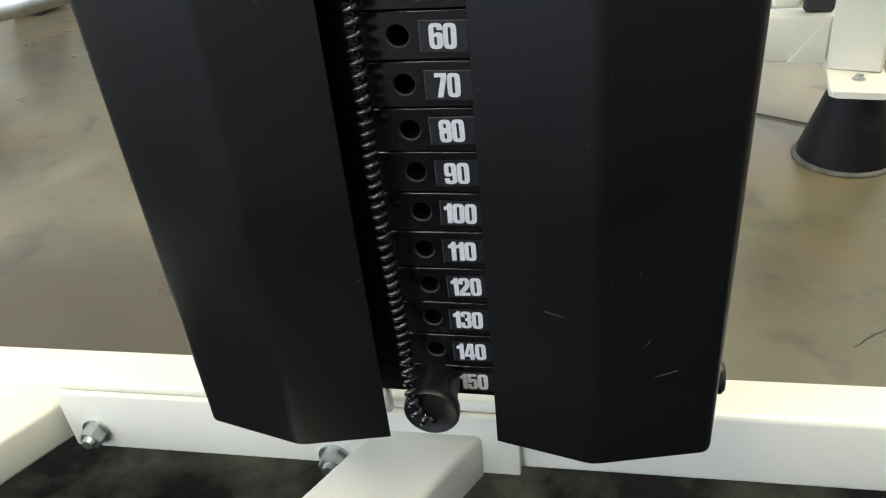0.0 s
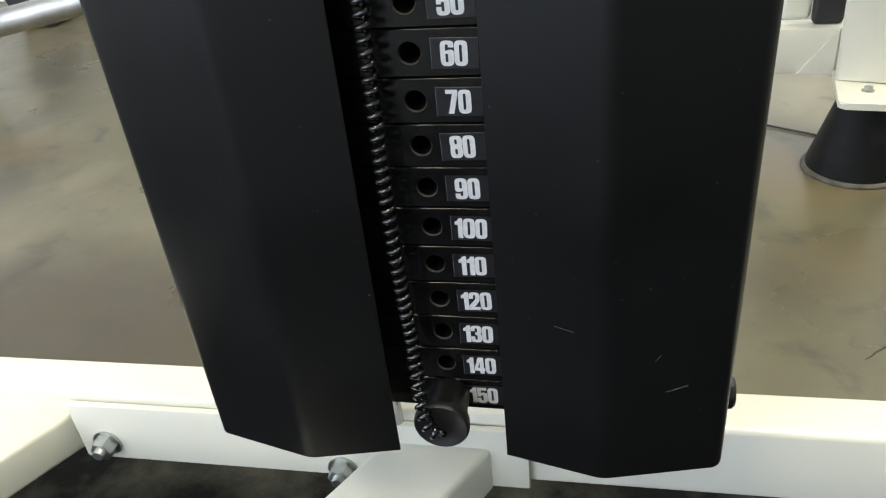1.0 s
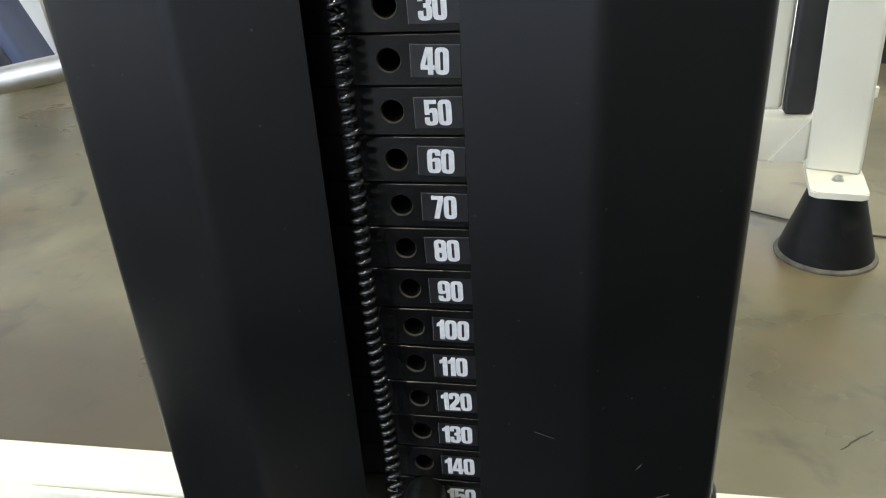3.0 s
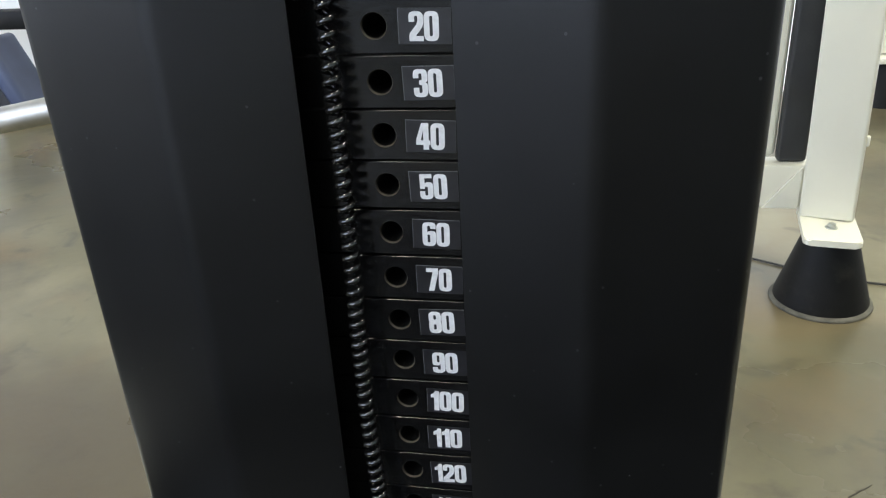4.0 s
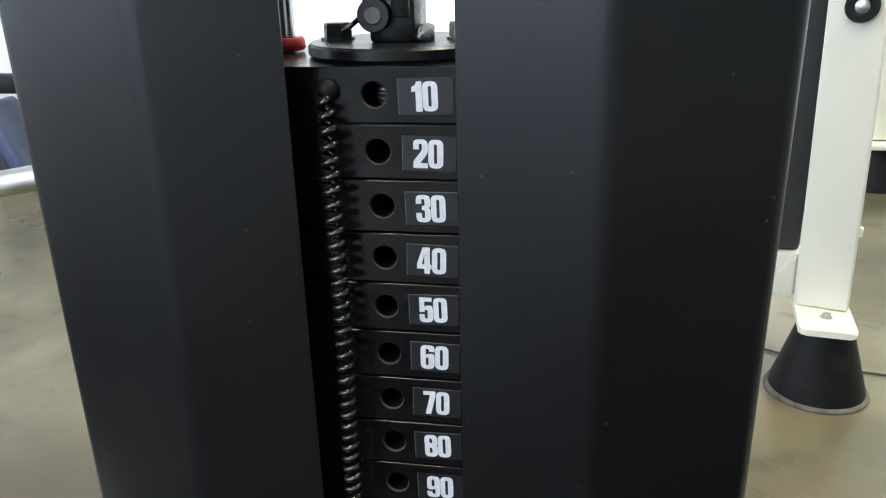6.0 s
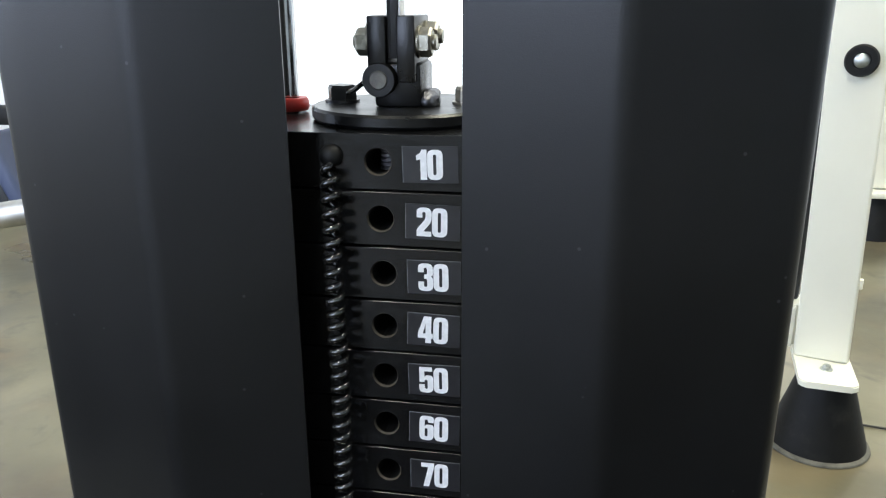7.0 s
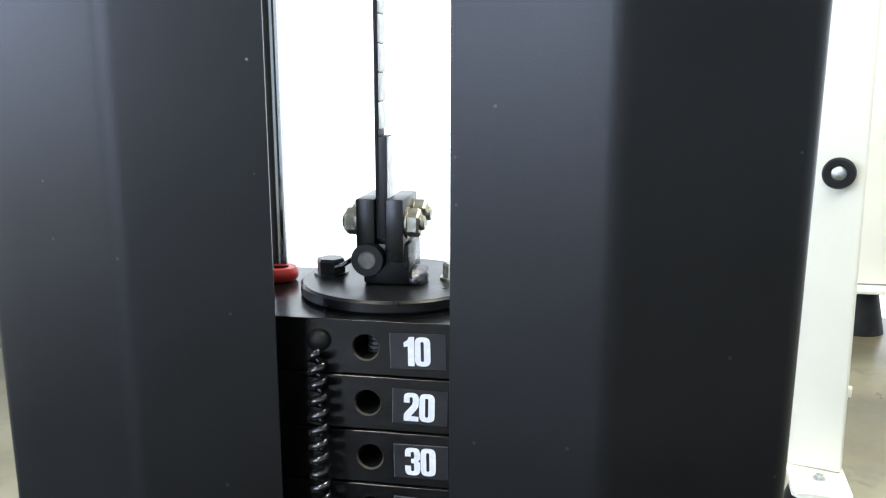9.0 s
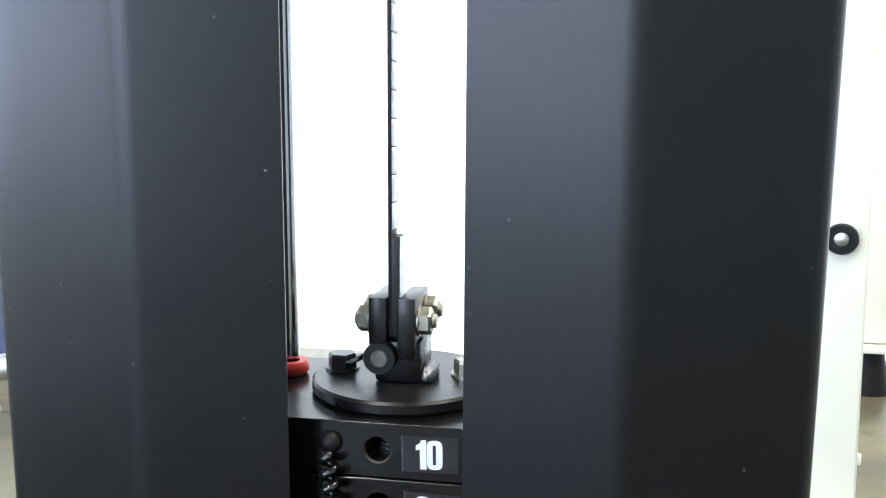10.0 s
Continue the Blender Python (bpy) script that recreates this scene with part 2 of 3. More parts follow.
# The south opening is made up to hold the fill lamp.
wall_with_opening("wall_south", DARK_WALL, W, E_, S - 0.2, -4.2, -1.0, 0.9, 3.3, "unseen pale grey wall with an opening added for a fill lamp")
tagged(part("wall_east", box(E_, E_ + 0.2, S, N, 0, TOP), DARK_WALL, smooth=0), "plain pale grey painted wall", "wall", kind="structure")

# bright daylight outside the north opening
GLOW = bpy.data.materials.new("daylight")
GLOW.use_nodes = True
nodes = GLOW.node_tree.nodes
nodes.remove(nodes["Principled BSDF"])
glow = nodes.new("ShaderNodeEmission")
glow.inputs[0].default_value, glow.inputs[1].default_value = (0.93, 0.97, 1.0, 1), 1.5
GLOW.node_tree.links.new(glow.outputs[0], nodes["Material Output"].inputs[0])
tagged(part("backdrop", box(-1.495, 4.495, 2.7, 2.74, 0.001, 3.895), GLOW, smooth=0), "overexposed white daylight outside the opening", "backdrop", kind="structure")
# Thin sheet added as painted floor shade; it also darkens the guards' reflections.
tagged(part("floor_shade_sheet", box(-2.4, 1.6, -1.5, 0.3, 0.0, 0.008, 0.003), SHADED_FLOOR), "near-black sheet with olive-grey patches, painted shade on the floor under the machine", "floor mat")

# ceiling strip lights
for cx, cy, watts in ((-1.3, -2.2, 145), (1.6, 0.4, 190)):
    fixture = thing("ceiling_light", cx, cy, TOP, "long white fluorescent strip light on the ceiling", "ceiling light", "ceiling strip lights")
    part("housing", box(-0.09, 0.09, -1.6, 1.6, -0.08, 0.0, 0.01), WHITE, fixture)
    area_lamp("strip_lamp", pose(cx, cy, TOP - 0.09), 0.16, 3.1, watts, (1.0, 0.94, 0.76))

# ---- the machine: frame ----
frame_thing = thing("gym_machine_frame", 0, 0.1, 0.2, "white enamelled steel tube frame of a weight machine", "machine frame")


def under(ob, parent):
    """Hang ob under parent, leaving it where it stands."""
    ob.parent = parent
    ob.matrix_parent_inverse = Matrix.Translation(parent.location).inverted()
    return ob


def mpart(parent, name, bm, mat, label="", smooth=40):
    return under(part(name, bm, mat, None, label, smooth), parent)


TUBE_TOP, TUBE_Y = 0.274, 0.0775
mpart(frame_thing, "cross_tube", box(-0.75, 0.75, 0, 0.045, TUBE_TOP - 0.073, TUBE_TOP, 0.005, pose(0, TUBE_Y, 0, 0, 0, 0.9), 3), WHITE)
mpart(frame_thing, "mounting_plate", box(-0.375, 0.04, -0.0085, -0.0018, 0.2015, 0.2665, 0.0016, pose(0, TUBE_Y, 0, 0, 0, 0.9)), WHITE)
LEG = math.degrees(math.atan2(0.47, 0.88))


def leg(x, y, width, z0, z1, length):
    """A leg tube whose right-hand top edge passes (x, y), running forward and to the side."""
    m = pose(x, y, 0, 0, 0, -LEG)
    return box(-width, 0, -length, -0.006, z0, z1, 0.005, m, 3)


mpart(frame_thing, "leg", leg(0.0135, 0.0765, 0.08, 0.198, 0.246, 0.27), WHITE)
mpart(frame_thing, "leg", leg(-0.373, 0.077, 0.08, 0.2065, 0.25, 0.27), WHITE)


def flange_bolt(parent, m, size=0.017):
    bm = lathe(bmesh.new(), [(0, 0), (size * 0.72, 0), (size * 0.72, 0.002), (0, 0.002)], n=24)
    hexagon(bm, size, 0.011, pose(0, 0, 0.002))
    lathe(bm, [(size * 0.3, 0.011), (size * 0.3, 0.016), (size * 0.25, 0.018), (0, 0.018)], n=20)
    bmesh.ops.transform(bm, matrix=m, verts=bm.verts[:])
    return mpart(parent, "bolt", bm, ZINC, "zinc-plated bolt with nut and washer", 30)


flange_bolt(frame_thing, pose(-0.347, TUBE_Y - 0.014, 0.222, 90, 0, 0), 0.019)
flange_bolt(frame_thing, pose(-0.122, TUBE_Y - 0.0105, 0.2105, 90, 0, 0), 0.019)
# the machine's own rubber feet, and the uprights that carry guides and guards
for fx in (-0.68, 0.68):
    mpart(frame_thing, "rubber_foot", lathe(bmesh.new(), [(0, 0), (0.07, 0), (0.07, 0.006), (0.045, 0.19), (0, 0.199)], pose(fx, TUBE_Y + 0.022, 0)), RUBBER)
mpart(frame_thing, "rubber_foot", lathe(bmesh.new(), [(0, 0), (0.07, 0), (0.07, 0.006), (0.045, 0.19), (0, 0.196)], pose(-0.125, -0.1, 0)), RUBBER)
mpart(frame_thing, "rubber_foot", lathe(bmesh.new(), [(0, 0), (0.07, 0), (0.07, 0.006), (0.045, 0.19), (0, 0.2)], pose(-0.511, -0.1, 0)), RUBBER)
ROD_X, ROD_Y = 0.064, 0.062
for sx in (-1, 1):
    mpart(frame_thing, "guide_rod", lathe(bmesh.new(), [(0, 0.275), (0.0048, 0.275), (0.0048, 1.5), (0, 1.5)], pose(sx * ROD_X, ROD_Y + 0.003, 0), 24), CHROME, "chrome guide rod")
mpart(frame_thing, "top_tube", box(-0.2, 0.2, 0.03, 0.09, 1.5, 1.56, 0.005), WHITE)


# ---- stack guards ----
def guard_panel(side):
    """Folded sheet 2 mm thick: inner edge, a soft fold nearest the user, outer edge bent back; the lower outer corner is rounded."""
    if side > 0:
        inner, fold, outer, low, start = Vector((0.0387, -0.0202)), Vector((0.0991, -0.0336)), Vector((0.1711, -0.0158)), 0.3395, 0.912
    else:
        inner, fold, outer, low, start = Vector((0.033, -0.0212)), Vector((0.0922, -0.0346)), Vector((0.1648, -0.0176)), 0.337, 0.925
    d0, d1, soft = (fold - inner).normalized(), (outer - fold).normalized(), 0.0055
    prof = [inner + (fold - inner) * q for q in (0, 0.35, 0.7)]
    for k in range(9):
        w = k / 8
        prof.append((fold - d0 * soft) * (1 - w) ** 2 + fold * 2 * w * (1 - w) + (fold + d1 * soft) * w * w)
    prof += [fold + (outer - fold) * q for q in (0.3, 0.5, 0.7, start)]
    p, ang = prof[-1], math.atan2(d1.y, d1.x)
    for k in range(1, 9):
        ang += radians(9.5)
        p = p + Vector((math.cos(ang), math.sin(ang))) * 0.0016
        prof.append(p)
    prof.append(Vector((p.x + 0.0005, p.y + 0.012)))
    s = [0]
    for a, b in zip(prof, prof[1:]):
        s.append(s[-1] + (b - a).length)
    total, r = s[-1] - 0.006, 0.016
    bm = bmesh.new()
    sheets = []
    for off in (0.0, 0.002):
        cols = []
        for k, (p, q) in enumerate(zip(prof, s)):
            d = (prof[min(k + 1, len(prof) - 1)] - prof[max(k - 1, 0)]).normalized()
            over = min(r, max(0, q - (total - r)))
            z0 = low + r - math.sqrt(max(0, r * r - over * over))
            cols.append([bm.verts.new((side * (p.x - d.y * off), p.y + d.x * off, z)) for z in (z0, 0.36, 0.5, 0.7, 0.9, 1.1, 1.5)])
        sheets.append(cols)
        for a, b in zip(cols, cols[1:]):
            for k in range(len(a) - 1):
                bm.faces.new((a[k], b[k], b[k + 1], a[k + 1]))
    front, back = sheets
    for end in (0, -1):
        for k in range(6):
            bm.faces.new((front[end][k], front[end][k + 1], back[end][k + 1], back[end][k]))
        for k in range(len(front) - 1):
            bm.faces.new((front[k][end], front[k + 1][end], back[k + 1][end], back[k][end]))
    return bm


for side in (-1, 1):
    guard = thing("stack_guard", side * 0.1, -0.01, 0.3265, "folded black powder-coated steel guard beside the weight stack", "guard", "stack guards")
    panel = mpart(guard, "panel", guard_panel(side), GUARD, smooth=16)
    bm = bmesh.new()
    lathe(bm, [(0, 0), (0.011, 0), (0.011, 0.004), (0.009, 0.006), (0, 0.0065)], pose(side * 0.173, 0.018, 0.371, 0, 90 * side, 0), 24)
    mpart(guard, "screw", bm, KNOB, "black button-head screw")
    if side > 0:
        for x, y, z, turn_z, tilt_y, long in ((0.0767, -0.0298, 0.4525, -12.5, 8, 0.011), (0.1397, -0.0247, 0.409, 14, -14, 0.013), (0.128, -0.0276, 0.433, 14, -50, 0.005)):
            mpart(guard, "scratch", box(-long / 2, long / 2, -0.0001, 0.0004, -0.00018, 0.00018, 0, pose(x, y, z, 0, tilt_y, turn_z)), SCRATCH, "pale paint scratch", 0)
    mpart(guard, "bracket", box(min(side * 0.1, side * 0.172), max(side * 0.1, side * 0.172), 0.012, 0.024, 0.35, 0.39, 0.002), HEAD)

# ---- weight stack ----
PITCH, TOP_HOLE = 0.0254, 0.7273
stack = thing("weight_stack", 0, 0.045, 0.359, "stack of glossy black steel weight plates with numbered stickers", "weight stack")


def plate_mesh():
    """One plate about its hole's centre: front at y = 0, with a bored hole, eased edges and a worn rim round the bore."""
    bm = bmesh.new()
    hx, hz, depth, e, R, n = 0.095, 0.0121, 0.092, 0.00022, 0.0056, 24
    sq = 0.0095
    ring = [(math.cos(2 * math.pi * i / n), math.sin(2 * math.pi * i / n)) for i in range(n)]
    outer = [bm.verts.new((sq * c / max(abs(c), abs(s)), 0, sq * s / max(abs(c), abs(s)))) for c, s in ring]
    mid = [bm.verts.new(((R + 0.0006) * c, 0, (R + 0.0006) * s)) for c, s in ring]
    rim = [bm.verts.new((R * c, 0.0011, R * s)) for c, s in ring]
    deep = [bm.verts.new((R * c, 0.05, R * s)) for c, s in ring]
    for i in range(n):
        j = (i + 1) % n
        bm.faces.new((outer[i], outer[j], mid[j], mid[i]))
        f = bm.faces.new((mid[i], mid[j], rim[j], rim[i]))
        f.material_index = 1
        f = bm.faces.new((rim[i], rim[j], deep[j], deep[i]))
        f.material_index = 2
    f = bm.faces.new(deep)
    f.material_index = 2
    for x0, x1, z0, z1 in ((-hx + e, -sq, -hz + e, hz - e), (sq, hx - e, -hz + e, hz - e), (-sq, sq, sq, hz - e), (-sq, sq, -hz + e, -sq)):
        bm.faces.new([bm.verts.new(p) for p in ((x0, 0, z0), (x1, 0, z0), (x1, 0, z1), (x0, 0, z1))])
    a = [bm.verts.new(p) for p in ((-hx + e, 0, -hz + e), (hx - e, 0, -hz + e), (hx - e, 0, hz - e), (-hx + e, 0, hz - e))]
    b = [bm.verts.new(p) for p in ((-hx, e, -hz), (hx, e, -hz), (hx, e, hz), (-hx, e, hz))]
    c = [bm.verts.new(p) for p in ((-hx, depth, -hz), (hx, depth, -hz), (hx, depth, hz), (-hx, depth, hz))]
    for u, v in ((a, b), (b, c)):
        for i in range(4):
            bm.faces.new((u[i], u[(i + 1) % 4], v[(i + 1) % 4], v[i]))
    bm.faces.new(c[::-1])
    bm.normal_update()
    me = bpy.data.meshes.new("weight_plate")
    bm.to_mesh(me)
    bm.free()
    for m in (PLATE, WORN, DARK):
        me.materials.append(m)
    return me


def rounded(corners, unit):
    """A closed outline from corners (x, z) or (x, z, radius) on a grid, each radius turned into a short arc."""
    pts = []
    for k, c in enumerate(corners):
        p = Vector(c[:2])
        if len(c) == 2:
            pts.append(p)
            continue
        before, after = Vector(corners[k - 1][:2]) - p, Vector(corners[(k + 1) % len(corners)][:2]) - p
        a, b = p + before.normalized() * min(c[2], before.length * 0.49), p + after.normalized() * min(c[2], after.length * 0.49)
        pts += [a * (1 - w) ** 2 + p * 2 * w * (1 - w) + b * w * w for w in (0, 0.25, 0.5, 0.75, 1)]
    return [(q.x * unit, (q.y - 10) * unit) for q in pts]


def slot(z0, z1):
    """The narrow counter inside a heavy condensed figure."""
    return ((3.9, z0, 1), (6.1, z0, 1), (6.1, z1, 1), (3.9, z1, 1))


def figure(outline, *counters):
    """A heavy condensed printed figure on a grid 20 units high, a hair proud of its sticker, facing -y."""
    unit = 0.0130 / 20
    bm = bmesh.new()
    edges = []
    for loop in (outline, *counters):
        flat = rounded(loop, unit)
        top = [bm.verts.new((x, -0.0004, z)) for x, z in flat]
        low = [bm.verts.new((x, -0.00025, z)) for x, z in flat]
        for k in range(len(top)):
            n = (k + 1) % len(top)
            bm.faces.new((top[k], low[k], low[n], top[n]))
            edges.append(bm.edges.get((top[k], top[n])))
    bmesh.ops.triangle_fill(bm, edges=edges, use_beauty=True, normal=(0, -1, 0))
    bmesh.ops.recalc_face_normals(bm, faces=bm.faces[:])
    me = bpy.data.meshes.new("digit")
    bm.to_mesh(me)
    bm.free()
    me.materials.append(PRINT)
    width = max(c[0] for c in outline) * unit
    return me, width


SIX = ((0, 0, 4.4), (10.6, 0, 4.4), (10.6, 12.8, 3), (5.6, 12.8, 1), (3.9, 11.6), (3.9, 17, 1), (6.4, 17, 1), (6.4, 14.6), (10.6, 14.6), (10.6, 20, 4.4), (0, 20, 4.4))
DIGITS = {}
DIGITS["0"] = figure(((0, 0, 4.4), (10.4, 0, 4.4), (10.4, 20, 4.4), (0, 20, 4.4)), slot(3.2, 16.8))
DIGITS["1"] = figure(((2.7, 0), (7, 0), (7, 20), (3.6, 20), (2.8, 17.8, 1), (0, 16.2), (0, 13), (2.7, 13.6)))
DIGITS["2"] = figure(((0, 0), (10, 0), (10, 3.4), (4.6, 3.4), (10.2, 10.4, 3), (10.2, 20, 4.4), (0, 20, 4.4), (0, 13), (3.9, 13), (3.9, 17, 1.1), (6.1, 17, 1.1), (6.1, 12.2, 2), (0, 4.8, 1.5)))
DIGITS["3"] = figure(((0, 0, 4.3), (10.3, 0, 4.3), (10.3, 9.6, 2.2), (8.6, 10.5, 0.6), (10.3, 11.4, 2), (10.3, 20, 4.3), (0, 20, 4.3), (0, 13.6), (3.9, 13.6), (3.9, 17, 1), (6.2, 17, 1), (6.2, 12, 1), (4.2, 12), (4.2, 8.9), (6.2, 8.9, 1), (6.2, 3, 1), (3.9, 3, 1), (3.9, 6.8), (0, 6.8)))
DIGITS["4"] = figure(((5.4, 0), (9.4, 0), (9.4, 3.6), (10.6, 3.6), (10.6, 7), (9.4, 7), (9.4, 20), (4.2, 20), (0, 7.2), (0, 3.6), (5.4, 3.6)), ((3.4, 7), (5.4, 7), (5.4, 14.5)))
DIGITS["5"] = figure(((0, 0, 4.3), (10.3, 0, 4.3), (10.3, 13.6, 3.4), (5.4, 13.6, 1.5), (4, 12.6), (4, 16.8), (9.6, 16.8), (9.6, 20), (0.3, 20), (0.3, 8.4), (3.9, 8.4), (3.9, 10.2, 1), (6.2, 10.2, 1), (6.2, 3, 1), (3.9, 3, 1), (3.9, 6.4), (0, 6.4)))
DIGITS["6"] = figure(SIX, slot(3, 9.8))
DIGITS["7"] = figure(((1.6, 0), (5.9, 0), (9.6, 16), (9.6, 20), (0, 20), (0, 16.6), (5.3, 16.6)))
DIGITS["8"] = figure(((0, 0, 4.3), (10.3, 0, 4.3), (10.3, 9.6, 2.2), (9.3, 10.5, 0.6), (10.3, 11.4, 2.2), (10.3, 20, 4.3), (0, 20, 4.3), (0, 11.4, 2.2), (1, 10.5, 0.6), (0, 9.6, 2.2)), slot(3.2, 8.2), slot(12.6, 16.8))
DIGITS["9"] = figure(tuple((10.6 - c[0], 20 - c[1], *c[2:]) for c in SIX), slot(10.2, 17))
plate_data = plate_mesh()
rng = random.Random(4)
# the plates stand a little out of line with each other
SHIFT = {1: -0.001, 2: -0.0006, 5: -0.0006, 6: -0.0005, 7: -0.0002, 9: 0.0004, 10: 0.0006, 12: 0.0003, 14: -0.0003}
for k in range(1, 16):
    z = TOP_HOLE - PITCH * (k - 1)
    plate = new("weight_plate", plate_data)
    under(plate, stack)
    plate.location = (SHIFT.get(k, 0) + rng.uniform(-0.0001, 0.0001), rng.uniform(0, 0.0005), z)
    plate["label"] = "black weight plate marked %d" % (k * 10)
    text = str(k * 10)
    cx = 0.0228 + rng.uniform(-0.0004, 0.0004)
    tilt = rng.uniform(-1.6, 1.6)
    st = part("sticker", box(-0.0119, 0.0123, -0.0002, 0.0003, -0.0079, 0.0079), STICKER, plate, "dark film sticker", 0)
    st.matrix_local = pose(cx, 0, -0.0005, 0, tilt, 0)
    edge = box(-0.0119, -0.0116, -0.0003, 0.0003, -0.0079, 0.0079)
    if k in (3, 4, 5, 6, 7, 8):
        add_box(edge, -0.0116, 0.0123, -0.0003, 0.0003, 0.0076, 0.0079)
    part("film_edge", edge, FILM_EDGE, st, "pale film edge", 0)
    wide = sum(DIGITS[c][1] for c in text) + 0.0002 * (len(text) - 1)
    px = -wide / 2 - (0.0004 if len(text) == 3 else 0)
    for c in text:
        dg = new("digit", DIGITS[c][0])
        dg.parent = plate
        dg["label"] = "white printed figure " + c
        dg.matrix_local = pose(cx, 0, -0.0005, 0, tilt, 0) @ pose(px, 0, 0)
        px += DIGITS[c][1] + 0.0002

# selector stem bolt seen in the top bore
bm = bmesh.new()
pts = []
for i in range(8 * 14):
    a = 2 * math.pi * i / 14
    pts.append((0.0012 + 0.0036 * math.cos(a), 0.013 + 0.0036 * math.sin(a), TOP_HOLE - 0.008 + 0.002 * i / 14))
sweep(bm, pts, 0.0009, 6)
lathe(bm, [(0, -0.009), (0.0033, -0.009), (0.0033, 0.009), (0, 0.009)], pose(0.0012, 0.013, TOP_HOLE), 16)
mpart(stack, "stem_thread", bm, WELD, "steel thread in the top bore")

# rubber stops under the stack
for sx in (-1, 1):
    stop = tagged(part("rubber_stop", lathe(bmesh.new(), [(0.0, 0.2745), (0.012, 0.2745), (0.012, 0.358), (0.0, 0.358)], pose(sx * 0.085, ROD_Y + 0.003, 0)), RUBBER), "black rubber stop under the weight stack", "rubber stop", "rubber stops")

# ---- stack head ----
head = thing("lifting_bracket", 0, 0.052, 0.74, "black steel head bracket bolted on top of the weight stack", "bracket")
mpart(head, "disc", lathe(bmesh.new(), [(0, 0.7396), (0.044, 0.7396), (0.0452, 0.741), (0.0452, 0.7448), (0.044, 0.746), (0, 0.746)], pose(0, 0.052, 0), 64), HEAD)
for sx in (-1, 1):
    bm = hexagon(bmesh.new(), 0.0125, 0.007, pose(-0.0325 if sx < 0 else 0.031, 0.054, 0.7472))
    lathe(bm, [(0, 0.7459), (0.0085, 0.7459), (0.0085, 0.7472), (0, 0.7472)], pose(-0.0325 if sx < 0 else 0.031, 0.054, 0), 24)
    mpart(head, "bolt", bm, OXIDE if sx < 0 else OLD_ZINC, smooth=20)
# clevis: two upright cheeks, base block, weld and pin
mpart(head, "cheek", box(-0.0135, -0.0048, 0.033, 0.066, 0.7575, 0.787, 0.0008), HEAD)
mpart(head, "cheek", box(0.0002, 0.0088, 0.033, 0.066, 0.7575, 0.787, 0.0008), HEAD)
mpart(head, "block", box(-0.0115, 0.011, 0.036, 0.064, 0.7458, 0.766, 0.002), HEAD)
bm = lathe(bmesh.new(), [(0.0044, 0), (0.0074, 0), (0.0078, 0.0008), (0.0078, 0.02), (0, 0.02)], pose(-0.0078, 0.03, 0.7588, 90, 0, 180), 32)
mpart(head, "eye", bm, HEAD)
bm = lathe(bmesh.new(), [(0, -0.0004), (0.0038, -0.0004), (0.0044, 0.0003), (0.0044, 0.012), (0, 0.012)], pose(-0.0078, 0.03, 0.7588, 90, 0, 180), 28)
mpart(head, "pin", bm, PIN_STEEL, "dull steel pin end")
bm = bmesh.new()
bmesh.ops.create_icosphere(bm, subdivisions=3, radius=1, matrix=Matrix.Translation((0.0128, 0.047, 0.7485)) @ Matrix.Diagonal((0.005, 0.011, 0.0055, 1)))
for v in bm.verts:
    v.co += 0.0012 * noise.noise_vector(v.co * 300)
mpart(head, "weld", bm, WELD, "dull grey weld bead")
for y, z in ((0.0415, 0.7752), (0.0575, 0.7772)):
    bm = hexagon(bmesh.new(), 0.0118, 0.0062, pose(0.0092, y, z, 0, 90, 0))
    lathe(bm, [(0, 0.0088), (0.0073, 0.0088), (0.0073, 0.0098), (0, 0.0098)], pose(0, y, z, 0, 90, 0), 24)
    lathe(bm, [(0.0035, 0.0152), (0.0035, 0.0168), (0.003, 0.0175), (0, 0.0175)], pose(0, y, z, 0, 90, 0), 18)
    mpart(head, "bolt", bm, OLD_ZINC, "aged zinc-plated bolt with nut", 20)
    bm = lathe(bmesh.new(), [(0, 0.0135), (0.0073, 0.0135), (0.0073, 0.0147), (0, 0.0147)], pose(0, y, z, 0, -90, 0), 24)
    hexagon(bm, 0.0112, 0.0055, pose(-0.0147, y, z, 0, -90, 0))
    lathe(bm, [(0.0038, 0.0202), (0.0038, 0.021), (0.003, 0.0216), (0, 0.0216)], pose(0, y, z, 0, -90, 0), 18)
    mpart(head, "nut", bm, OLD_ZINC, smooth=20)
bm = sweep(bmesh.new(), [(-0.03, 0.05, 0.7505), (-0.024, 0.046, 0.7525), (-0.018, 0.042, 0.7565), (-0.012, 0.04, 0.759)], 0.0013, 8)
mpart(head, "lanyard", bm, CORD)
# belt with its doubled end
belt = thing("lifting_belt", -0.0022, 0.05, 0.77, "thin black toothed lifting belt rising from the bracket", "belt")
mpart(belt, "band", box(-0.0047, -0.003, 0.036, 0.048, 0.77, 1.5, 0.0003), BELT)
mpart(belt, "doubled_end", box(-0.0046, 0.0005, 0.0362, 0.0478, 0.768, 0.8155, 0.0005), BELT)
# Thin layer added to carry the painted glare on the doubled end.
mpart(belt, "facing", box(0.0005, 0.0014, 0.0372, 0.0474, 0.7685, 0.815, 0.0003), BELT_SIDE, "belt side painted pale for glare")
bm = bmesh.new()
z = 0.8185
while z < 1.48:
    add_box(bm, -0.003, -0.0019, 0.0365, 0.0475, z, z + 0.0122, 0.0004, seg=1)
    z += 0.0127
tagged(mpart(belt, "teeth", bm, BELT_SIDE, "belt teeth painted pale for glare"), kind="stuff")
